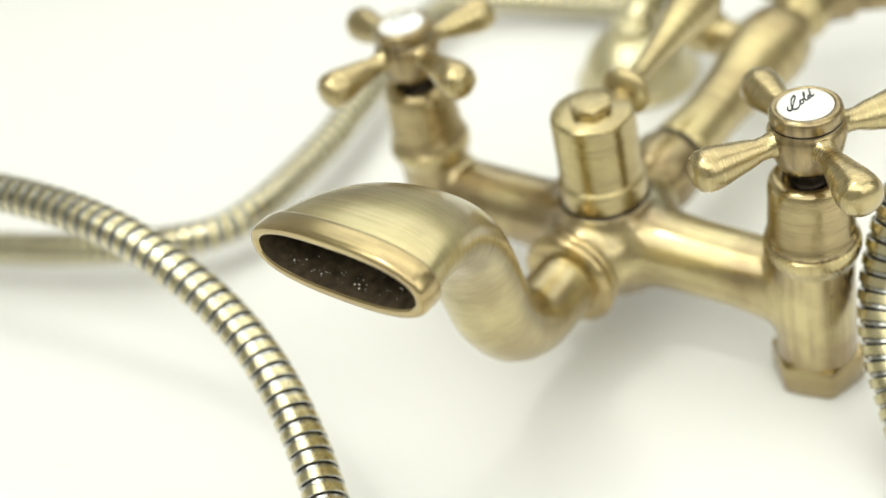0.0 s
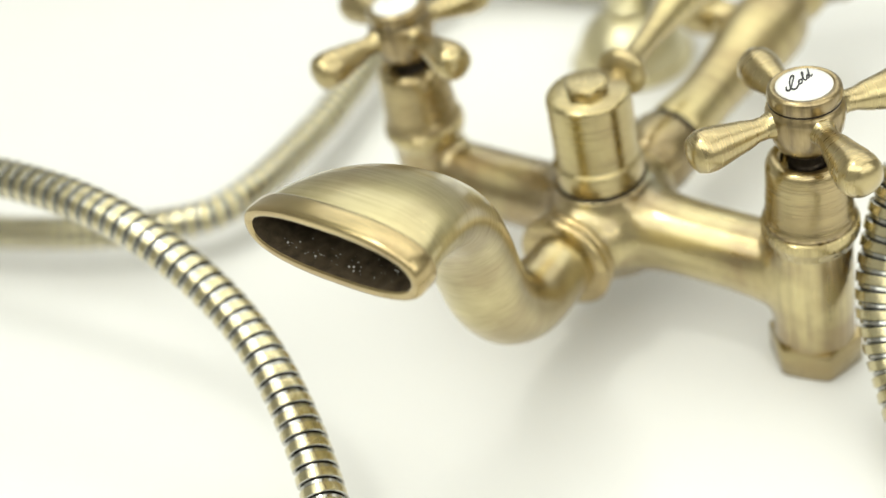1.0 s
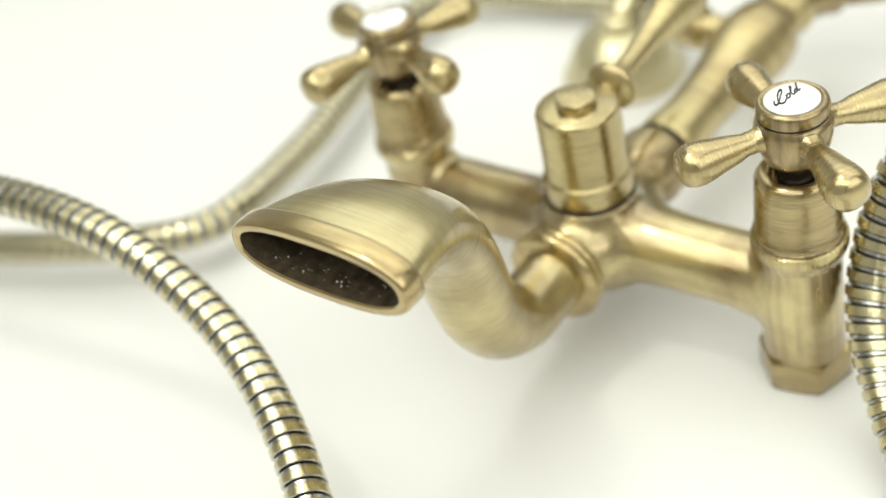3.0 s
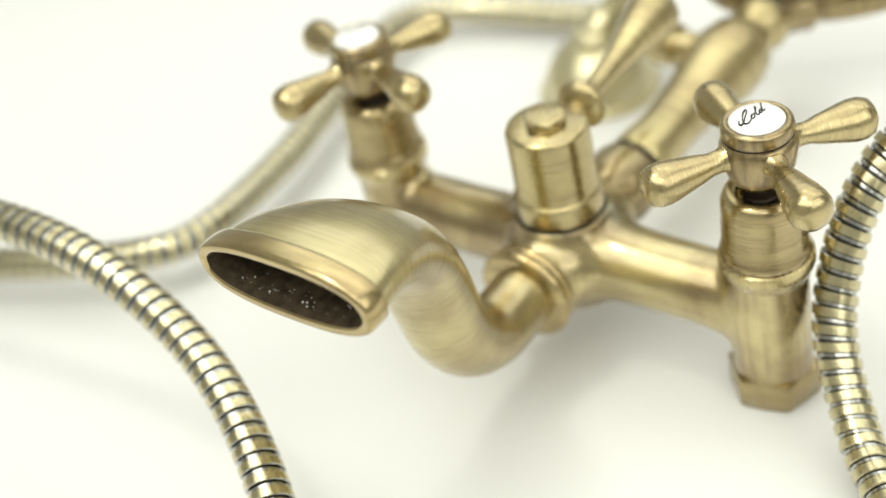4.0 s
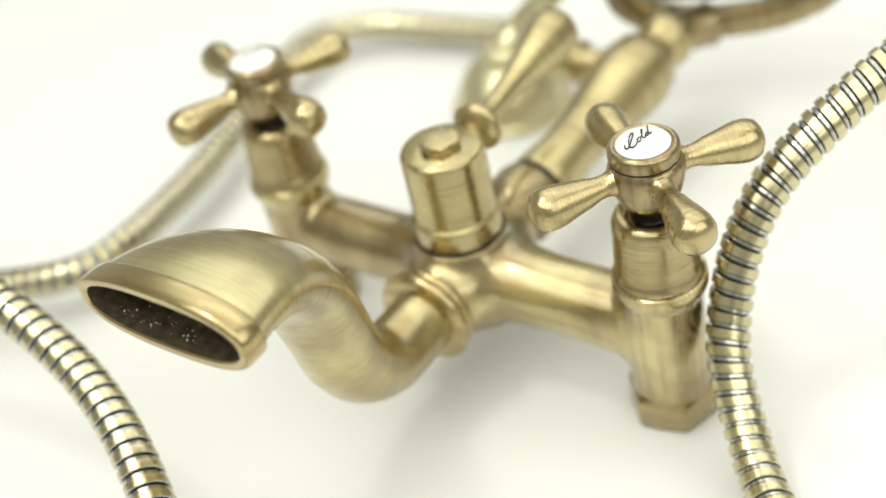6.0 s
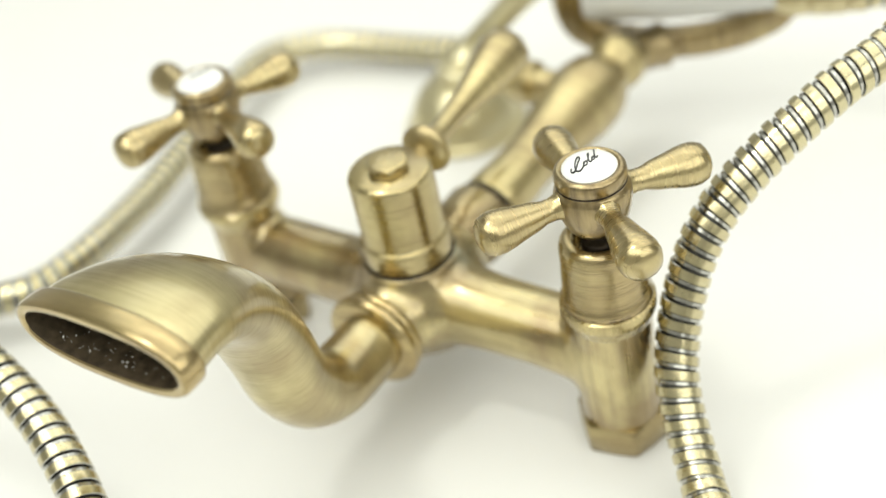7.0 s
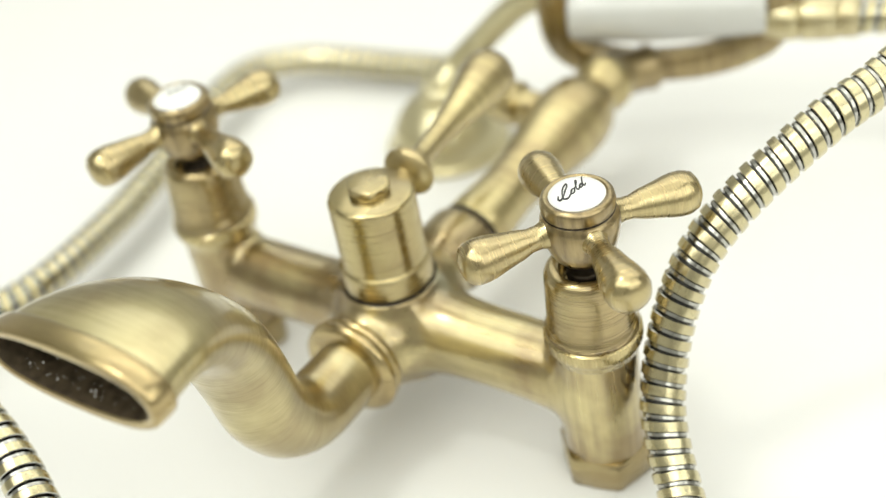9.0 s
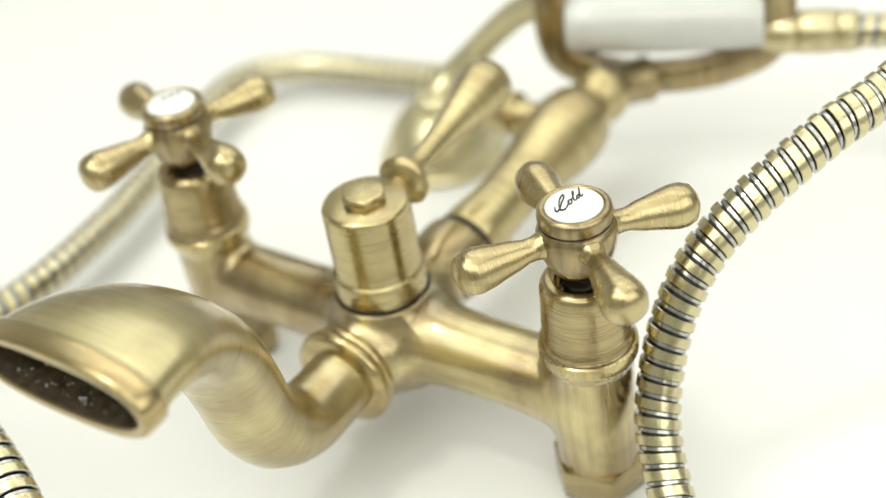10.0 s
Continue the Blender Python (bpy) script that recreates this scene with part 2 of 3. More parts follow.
def solid(name, field, low, high, step, mat, parent, label=""):
    """A mesh of the surface where field(x, y, z) is nought, one vertex a cell, drawn on to the surface."""
    axes = [np.arange(a, b + step, step) for a, b in zip(low, high)]
    value = field(*np.meshgrid(*axes, indexing="ij"))
    size = [n - 1 for n in value.shape]
    total, count = np.zeros((*size, 3)), np.zeros(size)
    corner = {c: value[tuple(slice(o, o + n) for o, n in zip(c, size))] for c in np.ndindex(2, 2, 2)}
    for c in np.ndindex(2, 2, 2):
        for axis in range(3):
            if c[axis]:
                continue
            e = tuple(1 if i == axis else v for i, v in enumerate(c))
            a, b = corner[c], corner[e]
            cross = (a < 0) != (b < 0)
            where = np.where(cross, a / np.where(cross, a - b, 1), 0)
            for i in range(3):
                total[..., i] += cross * (where if i == axis else c[i])
            count += cross
    used = count > 0
    index = np.full(size, -1)
    index[used] = np.arange(used.sum())
    cells = np.argwhere(used)
    points = (cells + total[used] / count[used][:, None]) * step + np.array([a[0] for a in axes])

    def slope(p):
        eps = 1e-5
        g = [(field(*(p + eps * np.eye(3)[i]).T) - field(*(p - eps * np.eye(3)[i]).T)) / (2 * eps) for i in range(3)]
        return np.stack(g, 1)

    for _ in range(3):
        g = slope(points)
        points -= g * (field(*points.T) / np.maximum((g * g).sum(1), 0.05))[:, None]
    quads = []
    for axis in range(3):
        u, v = [i for i in range(3) if i != axis]
        inner = tuple(slice(None, -1) if i == axis else slice(1, -1) for i in range(3))
        after = tuple(slice(1, None) if i == axis else slice(1, -1) for i in range(3))
        hits = np.argwhere((value[inner] < 0) != (value[after] < 0))
        for h in hits:
            h = h + np.array([0 if i == axis else 1 for i in range(3)])
            du, dv = np.eye(3, dtype=int)[u], np.eye(3, dtype=int)[v]
            quad = [int(index[tuple(k)]) for k in (h - du - dv, h - dv, h, h - du)]
            if (value[tuple(h)] < 0) == (axis == 1):
                quad.reverse()
            quads.append(quad)
    me = bpy.data.meshes.new(name)
    me.from_pydata(points.tolist(), [], quads)
    me.shade_smooth()
    g = slope(points)
    me.normals_split_custom_set_from_vertices((g / np.linalg.norm(g, axis=1)[:, None]).tolist())
    me.materials.append(mat)
    ob = new(name, me)
    ob.parent = parent
    if label:
        tagged(ob, label)
    return ob, points


# ---- room (unseen, added round the table for bounce light and reflections) ----


def box(x0, x1, y0, y1, z0, z1, bevel=0.0):
    bm = bmesh.new()
    bmesh.ops.create_cube(bm, size=1)
    for v in bm.verts:
        v.co = (x0 + (v.co.x + 0.5) * (x1 - x0), y0 + (v.co.y + 0.5) * (y1 - y0), z0 + (v.co.z + 0.5) * (z1 - z0))
    if bevel:
        bmesh.ops.bevel(bm, geom=list(bm.edges), offset=bevel, segments=3, affect="EDGES", profile=0.5)
    return bm


def structure(name, bm, mat, label):
    return tagged(part(name, bm, mat, smooth=False), label, "structure", kind="structure")


structure("floor", box(-2, 2, -2, 2, -0.85, -0.75), floor_grey, "grey floor under the table, out of view, added")
structure("ceiling", box(-2, 2, -2, 2, 1.85, 1.95), wall_paint, "plain white ceiling, out of view, added to bounce light")
structure("wall_north", box(-2, 2, 2, 2.1, -0.75, 1.85), wall_paint, "plain white painted wall, out of view, added to bounce light")
structure("wall_south", box(-2, 2, -2.1, -2, -0.75, 1.85), wall_paint, "plain white painted wall, out of view, added to bounce light")
structure("wall_east", box(2, 2.1, -2.1, 2.1, -0.75, 1.85), wall_paint, "plain white painted wall, out of view, added to bounce light")
structure("wall_west", box(-2.1, -2, -2.1, 2.1, -0.75, 1.85), wall_paint, "plain white painted wall, out of view, added to bounce light")

TOP = 0.0064
table = tagged(new("table"), "glossy white table with nothing else on it", "table")
part("tabletop", box(-0.75, 0.75, -0.6, 0.75, -0.03, TOP, 0.003), table_white, table)
for lx in (-0.68, 0.68):
    for ly in (-0.53, 0.68):
        part("leg", box(lx - 0.025, lx + 0.025, ly - 0.025, ly + 0.025, -0.75, -0.03, 0.003), table_white, table)

# ---- bath mixer ----
mixer = tagged(new("bath_mixer"), "antique brushed brass bath mixer with cross handles on a white table", "bath mixer")

HALF = 0.075
AXIS = 0.041


def casting(x, y, z):
    """The body: cross pipe, centre, stubs to spout and riser, and both inlet columns, with their fillets."""
    a = np.abs(x)
    middle = np.exp(-(a / 0.0175) ** 2)
    end = np.clip((a - 0.046) / 0.028, 0, 1) ** 2.4
    lift = z - AXIS
    wide = 0.0127 + 0.0045 * middle - 0.0012 * end
    tall = 0.0127 + 0.0055 * middle + np.where(lift < 0, 0.0095, 0.0008) * end
    pipe = np.maximum((np.sqrt((y / wide) ** 2 + (lift / tall) ** 2) - 1) * np.minimum(wide, tall), a - 0.074)
    centre = (np.sqrt(x * x / 0.0180 ** 2 + y * y / 0.0180 ** 2 + (z - 0.039) ** 2 / 0.0205 ** 2) - 1) * 0.018
    out = smooth_min(pipe, centre, 0.005)
    bore = np.sqrt(x * x + lift * lift)
    out = smooth_min(out, np.maximum(bore - 0.0128, np.maximum(y, -0.0235 - y)), 0.010)
    out = smooth_min(out, np.maximum(bore - 0.0120, np.maximum(-y, y - 0.0220)), 0.014)
    out = smooth_min(out, np.maximum(np.sqrt(x * x + y * y) - 0.0148, np.maximum(z - 0.0568, 0.03 - z)), 0.006)
    post = np.maximum(np.sqrt((a - HALF) ** 2 + y * y) - 0.0128, np.maximum(z - 0.0575, 0.0166 - z))
    return smooth_min(out, post, 0.0035)


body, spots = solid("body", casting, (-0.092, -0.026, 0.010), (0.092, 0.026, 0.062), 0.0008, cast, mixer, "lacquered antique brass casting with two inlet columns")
upright = np.clip((np.abs(spots[:, 0]) - 0.058) / 0.012, 0, 1)
body.data.attributes.new("upright", "FLOAT", "POINT").data.foreach_set("value", upright)
crevice = np.exp(-((np.abs(spots[:, 0]) - 0.014) / 0.011) ** 2 - ((spots[:, 1] - 0.010) / 0.008) ** 2) * 1.3
body.data.attributes.new("stain", "FLOAT", "POINT").data.foreach_set("value", np.clip(crevice, 0, 1))


def column(x):
    part("column_rim", lathe(rounded([(0.0120, 0.0545), (0.0131, 0.0552), (0.0138, 0.0578), (0.0147, 0.0592), (0.0148, 0.0622), (0.0144, 0.0634), (0.012, 0.0636)], 0.0008)), drawn, body, at=pose(x, 0, 0))
    part("hex_nut", hexagon(0.0264, TOP, 0.0174), ringed, body, "brass hexagonal union nut standing on the table", at=pose(x, 0, 0, 0, 0, 12))
    b = part("bonnet", lathe(rounded([(0.010, 0.0632), (0.0140, 0.0644), (0.0140, 0.0656), (0.0131, 0.0668), (0.0125, 0.080), (0.0122, 0.0845), (0.0108, 0.0866), (0.0078, 0.0866), (0.0074, 0.080), (0.004, 0.0795)], 0.0007)), ringed, mixer, at=pose(x, 0, 0))
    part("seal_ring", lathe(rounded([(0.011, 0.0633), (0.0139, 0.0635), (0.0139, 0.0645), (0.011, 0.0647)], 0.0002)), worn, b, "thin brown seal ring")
    part("stem", lathe(rounded([(0.0055, 0.079), (0.0055, 0.085), (0.0048, 0.0855), (0.0048, 0.094)], 0.0004)), patina, b, "dark valve stem")


ARM = [(0.0045, 0.0070), (0.0044, 0.0096), (0.0039, 0.0110), (0.0034, 0.0126), (0.0034, 0.0152), (0.0044, 0.0185), (0.0053, 0.0232), (0.0061, 0.0266), (0.0065, 0.0294), (0.0064, 0.0320), (0.0055, 0.0343), (0.0035, 0.0357), (0.0011, 0.0362)]
HANDLE_Z = 0.1012


def cross_handle(x, angle):
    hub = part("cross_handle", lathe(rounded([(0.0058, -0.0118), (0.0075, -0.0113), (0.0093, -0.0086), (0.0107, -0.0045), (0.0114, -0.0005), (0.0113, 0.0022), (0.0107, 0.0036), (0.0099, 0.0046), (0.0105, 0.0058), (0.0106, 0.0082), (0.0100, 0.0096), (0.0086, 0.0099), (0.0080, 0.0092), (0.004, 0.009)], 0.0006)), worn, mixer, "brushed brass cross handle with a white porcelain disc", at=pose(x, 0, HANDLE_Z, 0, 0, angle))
    for k in range(4):
        part("arm", lathe(ARM, 28), lined, hub, at=pose(0, 0, 0.0003, 0, 93.8, 90 * k))
    part("groove_ring", lathe(rounded([(0.008, 0.0042), (0.0103, 0.0045), (0.0103, 0.0054), (0.008, 0.0058)], 0.0002)), patina, hub, "dark line under the bezel")
    part("porcelain_disc", lathe([(0.0080, 0.0085), (0.0080, 0.0096), (0.0075, 0.0101), (0.006, 0.0104), (0.003, 0.0106), (0.0005, 0.01065)]), porcelain, hub, "white porcelain disc")
    return hub


column(HALF)
column(-HALF)
cold = cross_handle(HALF, 52.0)
hot = cross_handle(-HALF, 71.4)

# lettering
# the word in one joined stroke, in millimetres along and across its line
COLD = [(-5.3, 1.2), (-5.6, 0.3), (-5.0, -0.3), (-4.1, 0.0), (-2.9, 1.3), (-1.6, 2.9), (-1.9, 3.4), (-2.9, 3.0), (-3.9, 1.2), (-3.8, -0.5), (-2.6, -1.1), (-1.3, -0.5), (-0.8, 0.1), (-0.4, 0.7), (-0.9, 0.4), (-0.9, -0.4), (-0.3, -0.7), (0.3, -0.2), (0.2, 0.5), (-0.3, 0.7), (0.5, 0.5), (1.0, 0.9), (1.6, 2.2), (1.4, 2.6), (1.1, 1.8), (1.2, -0.3), (1.7, -0.6), (2.3, 0.2), (3.0, 0.6), (2.4, 0.5), (2.2, -0.2), (2.8, -0.5), (3.2, 0.3), (3.7, 2.5), (3.4, 0.1), (3.8, -0.5), (4.3, -0.1)]
stroke = spline([(u * 0.00104 + v * 0.00080 - 0.0004, v * 0.00116 + 0.0006, 0) for u, v in COLD], 6)
part("lettering", skin([[p + (a * math.cos(q) + b * math.sin(q)) * 0.00027 for q in (0.8, 2.3, 3.9, 5.5)] for p, a, b in frames_along(stroke)]), ink, cold, "black script lettering on white porcelain", at=pose(0, 0, 0.01066, 0, 0, 74 - 52.0))
for k, (wide, dx) in enumerate(((0.0016, -0.0026), (0.0018, 0.0), (0.0013, 0.0024))):
    part("lettering_bar", box(dx - wide / 2, dx + wide / 2, -0.0006, 0.0006, 0, 0.0001), ink, hot, at=pose(0.0017, 0.0020, 0.01066, 0, 0, 60 - 71.4), smooth=False)

# diverter with its cap and lever
cap = part("diverter_cap", lathe(rounded([(0.010, 0.0585), (0.0146, 0.0586), (0.0150, 0.0600), (0.0150, 0.0660), (0.0145, 0.0672), (0.0138, 0.0676), (0.0138, 0.0910), (0.0128, 0.0922), (0.003, 0.0924)], 0.0005)), turned, mixer, "brushed brass diverter cap with a hexagonal bolt")
part("seal_ring", lathe(rounded([(0.010, 0.0555), (0.0155, 0.0560), (0.0157, 0.0570), (0.0155, 0.0587), (0.010, 0.0588)], 0.0004)), patina, cap, "dark seal ring under the cap")
part("hex_bolt", hexagon(0.0130, 0.0922, 0.0956, 0.0006), turned, cap, at=pose(0, 0, 0, 0, 0, 10))
lever_pose = pose(0.0022, 0.0102, 0.0878, -88.5, 0, 5)
part("diverter_lever", lathe([(0.003, -0.003), (0.0040, 0.0), (0.0039, 0.0042), (0.0060, 0.0052), (0.0080, 0.0062), (0.0088, 0.0075), (0.0086, 0.0090), (0.0070, 0.0103), (0.0052, 0.0112), (0.0043, 0.0128), (0.0038, 0.018), (0.0038, 0.025), (0.0046, 0.034), (0.0060, 0.043), (0.0078, 0.052), (0.0092, 0.059), (0.0096, 0.0635), (0.0088, 0.0675), (0.0066, 0.0703), (0.003, 0.0715)], 36), polished, mixer, "polished brass lever with a flared end", at=lever_pose)

# spout
ring_pose = pose(0, -0.0130, AXIS, 90, 0, 0)
part("spout_collar", lathe([(0.0125, 0.006), (0.0150, 0.0078), (0.0160, 0.0088), (0.0163, 0.0098), (0.0160, 0.0106), (0.0157, 0.0110), (0.0163, 0.0116), (0.0170, 0.0127), (0.0171, 0.0138), (0.0166, 0.0149), (0.0155, 0.0157), (0.0140, 0.0161), (0.0112, 0.0162)], 56), rimmed, mixer, at=ring_pose)


def spout():
    line = [(-0.026, 0.0412, 0.0114, 0.0114), (-0.038, 0.0404, 0.0115, 0.0114), (-0.0497, 0.0416, 0.0119, 0.0116), (-0.0595, 0.0482, 0.0125, 0.0122), (-0.0655, 0.059, 0.0132, 0.0127),
            (-0.0684, 0.072, 0.0142, 0.0125), (-0.0722, 0.086, 0.0160, 0.0121), (-0.0780, 0.0985, 0.0189, 0.0113), (-0.0878, 0.1095, 0.0227, 0.0106), (-0.099, 0.1155, 0.0264, 0.0101), (-0.109, 0.1178, 0.0286, 0.0097), (-0.115, 0.1179, 0.0297, 0.0097)]
    fine = spline([(0, a, b) for a, b, c, d in line], 6)
    n = len(fine)
    rings = []
    for i, p in enumerate(fine):
        k = i / 6
        lo, hi = int(k), min(int(k) + 1, len(line) - 1)
        wide = line[lo][2] + (line[hi][2] - line[lo][2]) * (k - lo)
        thick = line[lo][3] + (line[hi][3] - line[lo][3]) * (k - lo)
        d = (fine[min(i + 1, n - 1)] - fine[max(i - 1, 0)]).normalized()
        up = Vector((1, 0, 0)).cross(d).normalized()
        squeeze = min(1, max(0, (k - 6) / 4))
        rings.append(ring_of(p, up, wide, thick, 2 + 0.5 * squeeze))
    d = (fine[-1] - fine[-2]).normalized()
    up = Vector((1, 0, 0)).cross(d).normalized()
    end = fine[-1]
    shell = part("spout", skin(rings, True, False), brushed, mixer, "curved brushed brass spout with a flat wide mouth")
    rim = [ring_of(end + d * step, up, 0.0296 + grow, 0.0097 + grow, 2.5) for step, grow in ((-0.0020, -0.0003), (-0.0018, 0.0007), (-0.0014, 0.0011), (-0.0008, 0.0013), (0.0010, 0.0014), (0.0042, 0.0014), (0.0051, 0.0012), (0.0057, 0.0007), (0.0059, 0.0001), (0.0059, -0.0012), (0.0057, -0.0017), (0.0052, -0.0021))]
    part("mouth_rim", skin(rim, False, False), rimmed, shell, "brown rounded rim of the mouth")
    run, way = [], 0.0
    for k, ring in enumerate(rings):
        way += (ring[0] - rings[k - 1][0]).length if k else 0.0
        for i in range(len(ring)):
            a = 2 * math.pi * i / len(ring)
            run += [0.015 * math.cos(a), 0.015 * math.sin(a), way]
    shell.data.attributes.new("along", "FLOAT_VECTOR", "POINT").data.foreach_set("vector", run)
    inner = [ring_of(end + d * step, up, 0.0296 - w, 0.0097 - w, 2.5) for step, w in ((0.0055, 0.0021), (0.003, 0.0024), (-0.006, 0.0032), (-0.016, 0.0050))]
    # mouth lining: a dark mottled brown with small bumps
    lining = plain("dark_inside", (0.085, 0.064, 0.040), 0.28, 0.3, 0.5, 300, relief=0.4)
    drops = bmesh.new()
    rng = random.Random(4)
    for k in range(130):
        a = rng.uniform(-0.022, 0.022)
        b = end + d * rng.uniform(-0.012, 0.003) + Vector((a, 0, 0)) + up * (0.0069 * (1 - (abs(a) / 0.0274) ** 2.5) ** 0.4)
        bmesh.ops.create_icosphere(drops, subdivisions=1, radius=rng.choice((0.0001, 0.00012, 0.00014, 0.00018, 0.0003)), matrix=Matrix.Translation(b))
    part("lime_specks", drops, porcelain, shell, "pale specks of lime inside the mouth")
    part("mouth_lining", skin(inner, False, True), lining, shell, "dark brown inside of the spout")


def ring_of(centre, up, wide, thick, power, n=56):
    out = []
    for i in range(n):
        a = 2 * math.pi * i / n
        c, s = math.cos(a), math.sin(a)
        x = math.copysign(abs(c) ** (2 / power), c) * wide
        y = math.copysign(abs(s) ** (2 / power), s) * thick
        out.append(centre + Vector((1, 0, 0)) * x + up * y)
    return out


spout()

# riser to the cradle
riser = part("riser", lathe([(0.0100, 0.026), (0.0112, 0.0335), (0.0118, 0.0345), (0.0116, 0.040), (0.0108, 0.048), (0.0104, 0.056), (0.0108, 0.066), (0.0118, 0.076), (0.0136, 0.086), (0.0150, 0.096), (0.0151, 0.104), (0.0136, 0.111), (0.0106, 0.116), (0.0088, 0.119), (0.0094, 0.121), (0.0114, 0.124), (0.0118, 0.128), (0.0106, 0.132), (0.008, 0.134)]), polished, mixer, at=pose(0, 0.012, 0.042, -86.5, 0, -1.5))
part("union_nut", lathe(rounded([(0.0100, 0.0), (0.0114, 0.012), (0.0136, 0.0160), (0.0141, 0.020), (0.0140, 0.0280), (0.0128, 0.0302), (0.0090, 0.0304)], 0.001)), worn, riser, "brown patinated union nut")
part("groove_ring", lathe(rounded([(0.009, 0.0300), (0.0121, 0.0302), (0.0121, 0.0330), (0.009, 0.0332)], 0.0003)), patina, riser, "dark groove")
part("outlet_stub", lathe([(0.006, 0.0), (0.0062, 0.008), (0.0085, 0.010), (0.0088, 0.018), (0.0070, 0.021), (0.0062, 0.028), (0.004, 0.029)], 32), polished, mixer, at=pose(-0.008, 0.112, 0.052, 0, -90, 0))
YOKE = Matrix.Translation((-0.016, 0.150, 0.050)) @ Matrix.Rotation(math.atan2(0.371, 0.928), 4, "Z")
ALONG = YOKE @ Matrix.Rotation(radians(90), 4, "Y")
foot, seat = Vector((0.0, 0.138, 0.0500)), YOKE @ Vector((0.033, 0, -0.003))
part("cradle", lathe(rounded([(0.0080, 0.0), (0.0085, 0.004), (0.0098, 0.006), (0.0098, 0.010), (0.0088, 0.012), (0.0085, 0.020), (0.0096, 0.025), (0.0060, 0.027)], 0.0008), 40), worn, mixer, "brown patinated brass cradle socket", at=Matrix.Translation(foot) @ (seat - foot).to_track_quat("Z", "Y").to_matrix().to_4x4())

# ---- hand shower ----
shower = tagged(new("hand_shower"), "brass hand shower with white porcelain grip with shade in its grey colour resting in the cradle", "hand shower")
bright = brass("brass_bright", (40, 40, 300), light=(0.68, 0.62, 0.39), dark=(0.62, 0.56, 0.34), rough=0.38, relief=0.005, age=(0.45, 0.7, 0.2))
bow = spline([(-0.0048, 0, 0.038), (-0.0052, 0, 0.018), (-0.0022, 0, 0.0075), (0.005, 0, 0.0020), (0.020, 0, -0.0020), (0.036, 0, -0.0030), (0.052, 0, -0.0014), (0.066, 0, 0.003), (0.0755, 0, 0.009), (0.0795, 0, 0.020), (0.0800, 0, 0.038)], 10)
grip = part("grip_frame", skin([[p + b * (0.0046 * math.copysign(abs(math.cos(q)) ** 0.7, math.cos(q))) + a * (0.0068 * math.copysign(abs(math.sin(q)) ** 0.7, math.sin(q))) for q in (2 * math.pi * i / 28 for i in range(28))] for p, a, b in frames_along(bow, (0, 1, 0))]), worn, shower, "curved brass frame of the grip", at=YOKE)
part("porcelain_grip", lathe([(0.006, 0.0005), (0.0100, 0.001), (0.0106, 0.003), (0.0112, 0.012), (0.0118, 0.025), (0.0120, 0.038), (0.0118, 0.051), (0.0112, 0.064), (0.0106, 0.073), (0.0100, 0.075), (0.006, 0.0755)], 48), shaded_porcelain, grip, "white porcelain grip with shade in its grey colour", at=Matrix.Translation((0, 0, 0.021)) @ Matrix.Rotation(radians(90), 4, "Y"))
handle = part("handle_end", lathe(rounded([(0.0062, 0.074), (0.0078, 0.080), (0.0082, 0.0825), (0.0082, 0.0865), (0.0070, 0.0870)], 0.0006)), pale, shower, at=Matrix.Translation((0, 0, 0.015)) @ ALONG)
part("ferrule", lathe(rounded([(0.0070, 0.0868), (0.0084, 0.0876), (0.0084, 0.1005), (0.0076, 0.1010)], 0.0005)), pale, handle)
part("hose_nut", lathe(rounded([(0.0068, 0.1008), (0.0079, 0.1016), (0.0079, 0.1080), (0.0064, 0.1090)], 0.0005)), pale, handle)
neck_line = spline([(-0.0190, 0.1490, 0.0800), (-0.0275, 0.1497, 0.0778), (-0.0370, 0.1500, 0.0725), (-0.0470, 0.1500, 0.0640), (-0.0610, 0.1490, 0.0500), (-0.0705, 0.1430, 0.0400), (-0.0733, 0.1355, 0.0340), (-0.0735, 0.1340, 0.0290)], 8)
part("gooseneck", skin([[p + (a * math.cos(2 * math.pi * i / 24) + b * math.sin(2 * math.pi * i / 24)) * 0.0058 for i in range(24)] for p, a, b in frames_along(neck_line)]), bright, shower, "pale brass curved neck")
bell = part("shower_head", lathe(rounded([(0.0245, 0.0042), (0.0240, 0.0075), (0.0212, 0.014), (0.0170, 0.0195), (0.0120, 0.0235), (0.0060, 0.0250)], 0.0015), 56), bright, shower, "bell-shaped bright brass shower head on the table", at=pose(-0.0735, 0.1340, TOP))
part("base_ring", lathe(rounded([(0.020, 0.0), (0.0265, 0.0), (0.0268, 0.0015), (0.0265, 0.004), (0.022, 0.0045)], 0.0006), 56), bright, bell)
part("neck_collar", lathe(rounded([(0.0080, 0.0230), (0.0088, 0.0245), (0.0088, 0.0285), (0.0070, 0.0300)], 0.0006), 40), bright, bell)

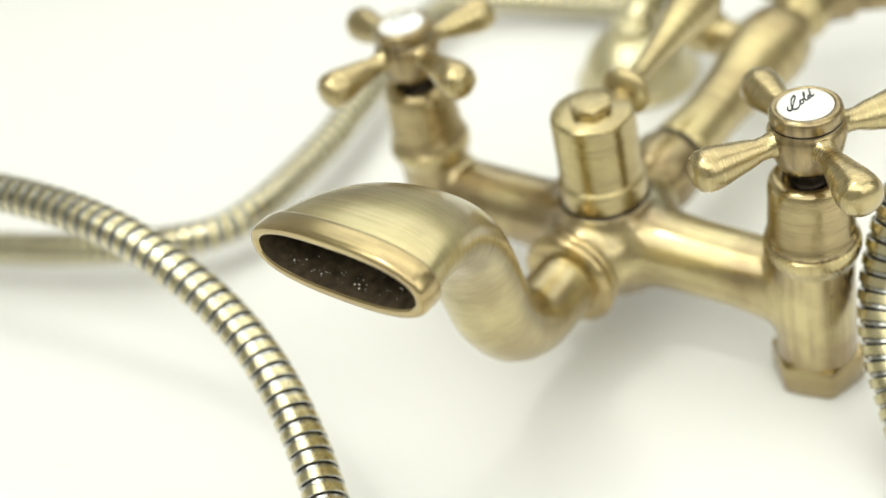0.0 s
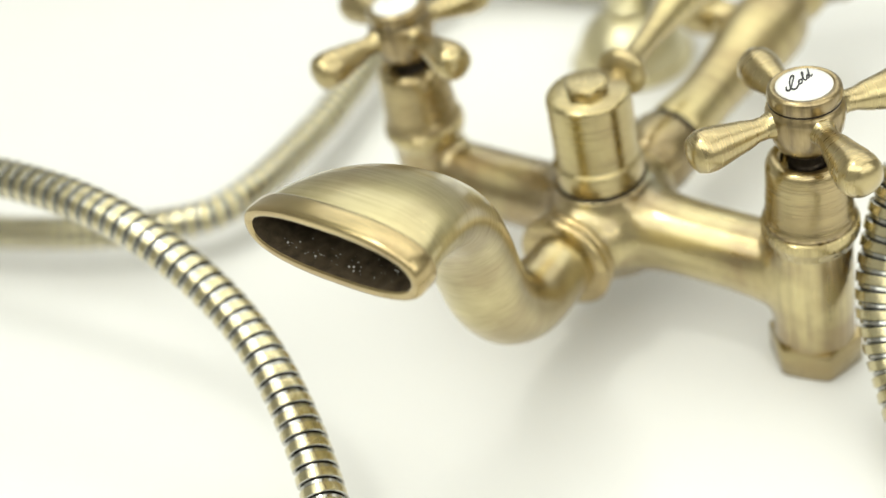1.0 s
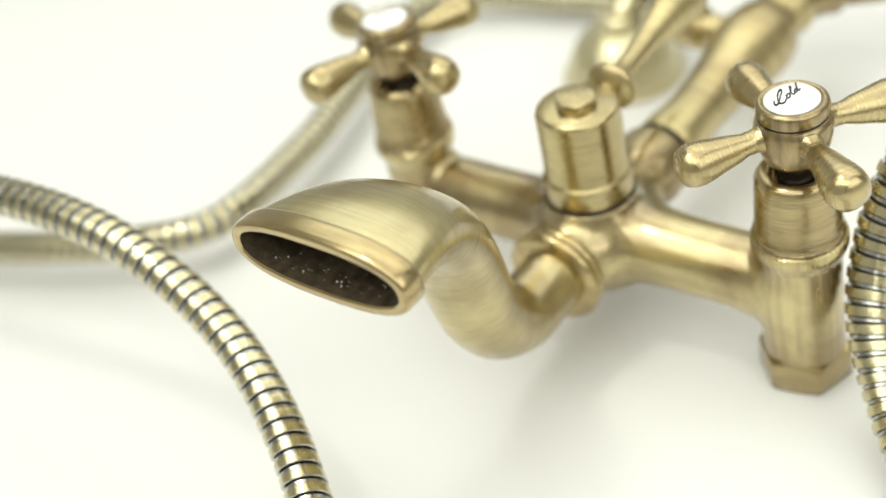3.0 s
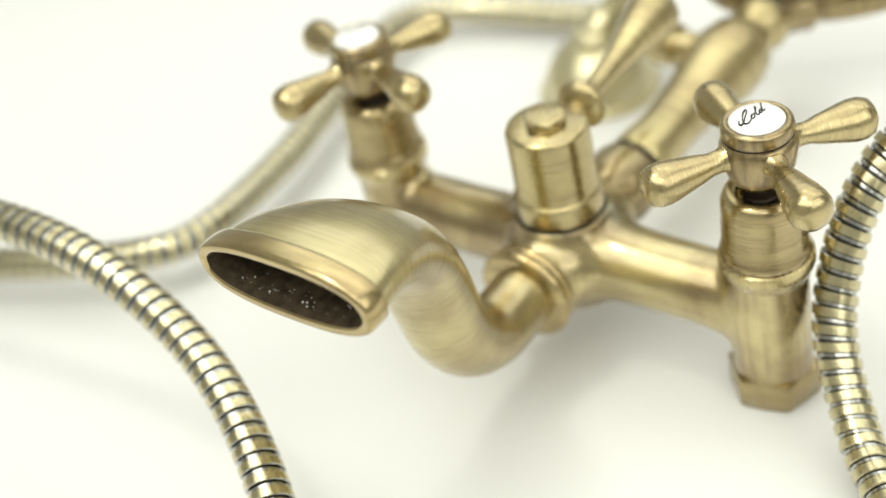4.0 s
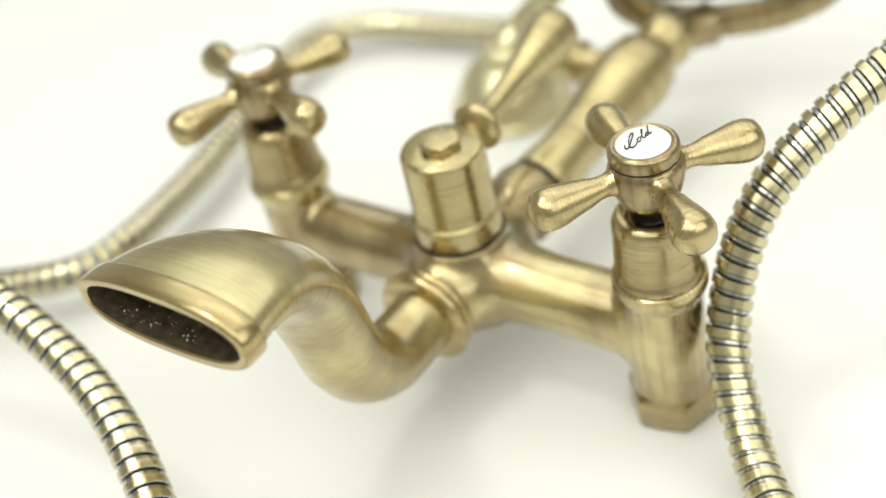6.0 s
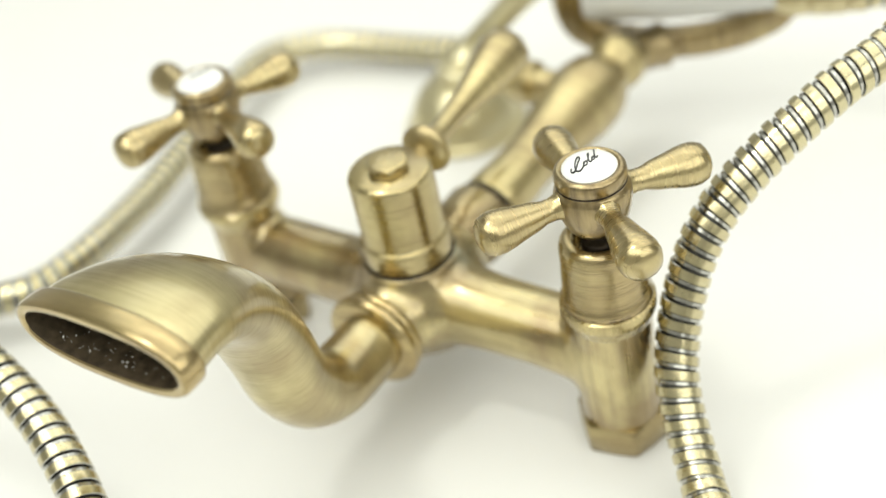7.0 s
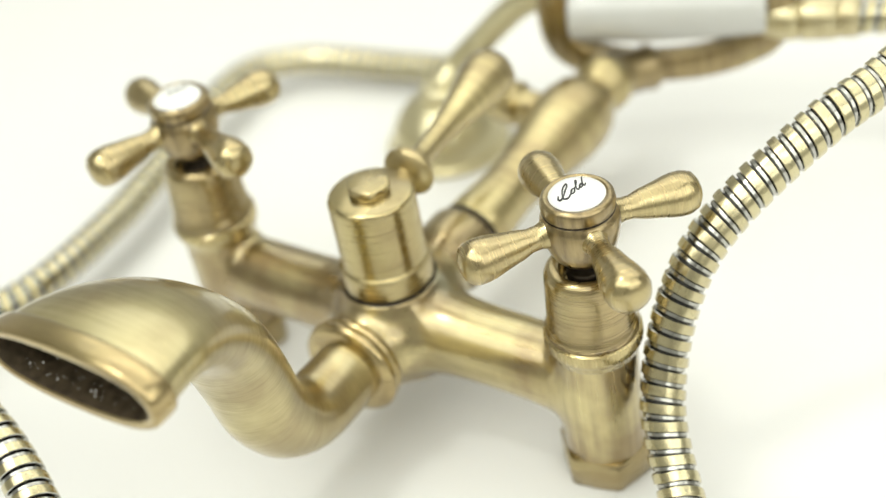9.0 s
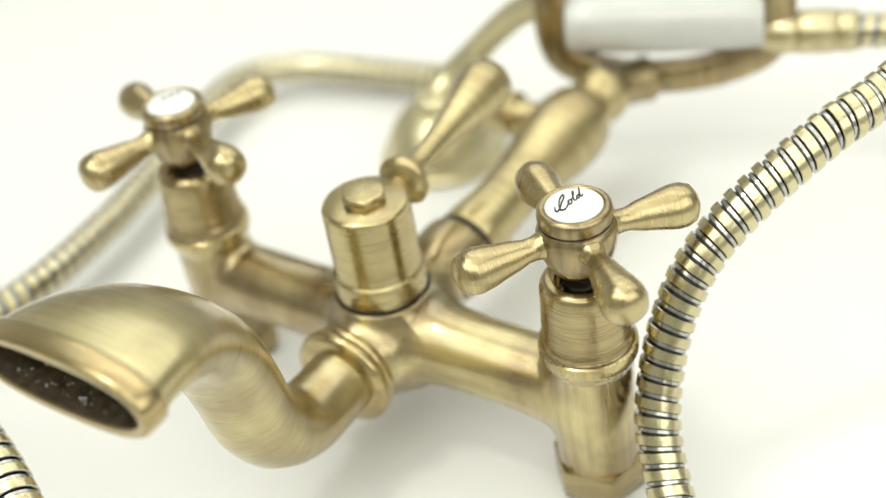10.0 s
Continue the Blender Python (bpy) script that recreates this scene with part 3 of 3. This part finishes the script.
# ---- shower hose ----
HOSE = [
    (0.0830, 0.1896, 0.0650),
    (0.1500, 0.2140, 0.0630),
    (0.2200, 0.2220, 0.0600),
    (0.1654, 0.1383, 0.1304),
    (0.1283, 0.0767, 0.1091),
    (0.1197, 0.0623, 0.1041),
    (0.0979, 0.0249, 0.0782),
    (0.0965, -0.0003, 0.0429),
    (0.1131, -0.0216, 0.0201),
    (0.1640, -0.0850, 0.0136),
    (0.1350, -0.2150, 0.0136),
    (0.0700, -0.2250, 0.0220),
    (-0.0048, -0.1458, 0.0396),
    (-0.0539, -0.1162, 0.0618),
    (-0.0945, -0.1095, 0.0800),
    (-0.1322, -0.1100, 0.0889),
    (-0.1980, -0.1175, 0.0905),
    (-0.2400, -0.1230, 0.0850),
    (-0.3100, -0.1300, 0.0650),
    (-0.3700, -0.1420, 0.0330),
    (-0.2999, -0.0959, 0.0196),
    (-0.2481, -0.0904, 0.0236),
    (-0.1815, -0.0618, 0.0246),
    (-0.1584, -0.0396, 0.0246),
    (-0.1581, 0.0200, 0.0246),
    (-0.1641, 0.0470, 0.0246),
    (-0.1816, 0.1317, 0.0226),
    (-0.1700, 0.1521, 0.0196),
    (-0.1185, 0.1687, 0.0166),
    (-0.0780, 0.1710, 0.0195),
    (-0.0560, 0.1430, 0.0370),
    (-0.0300, 0.1120, 0.0520),
]


def hose(points, radius=0.0068, pitch=0.0052):
    thing = tagged(new("shower_hose"), "spiral-wound brass and steel shower hose looping over the white table", "hose")
    line = even(spline(points, 16), pitch / 28)
    track = frames_along(line)
    rings = []
    for p, s, u in track[::7]:
        rings.append([p + (s * math.cos(2 * math.pi * i / 20) + u * math.sin(2 * math.pi * i / 20)) * (radius - 0.0019) for i in range(20)])
    part("inner_tube", skin(rings), hose_core, thing, "dark inner tube")
    outer = wind(thing, "outer_winding", track, radius, 0, [(-0.00158, -0.0018), (-0.00158, -0.00028), (-0.00138, 0.0), (0.0, 0.00003), (0.00138, 0.0), (0.00158, -0.00028), (0.00158, -0.0018)], hose_brass, "brushed brass strip with bare steel edges")
    outer.data.materials.append(hose_steel)
    for f in outer.data.polygons:
        f.material_index = 0 if f.index % 6 in (2, 3, 4) else 1
    wind(thing, "inner_winding", track, radius, 0.5, [(-0.00088, -0.0019), (-0.00088, -0.0011), (-0.00066, -0.00082), (0.00030, -0.00078), (0.00062, -0.0011), (0.00062, -0.0019)], hose_steel, "bright steel strip between the brass turns")
    return thing


def wind(thing, name, track, radius, phase, band, mat, label, seg=28):
    """A flat strip with rolled edges, wound round the tube."""
    verts, faces, m = [], [], len(band)
    for k, (p, s, u) in enumerate(track):
        a = 2 * math.pi * (k / seg + phase)
        out = s * math.cos(a) + u * math.sin(a)
        d = u.cross(s)
        verts += [tuple(p + out * (radius + h) + d * w) for w, h in band]
    for k in range(len(track) - 1):
        for j in range(m - 1):
            a = k * m + j
            faces.append((a, a + 1, a + m + 1, a + m))
    me = bpy.data.meshes.new(name)
    me.from_pydata(verts, [], faces)
    me.shade_smooth()
    edges_sharp(me, 30)
    me.materials.append(mat)
    ob = new(name, me)
    ob.parent = thing
    return tagged(ob, label)


hose(HOSE)
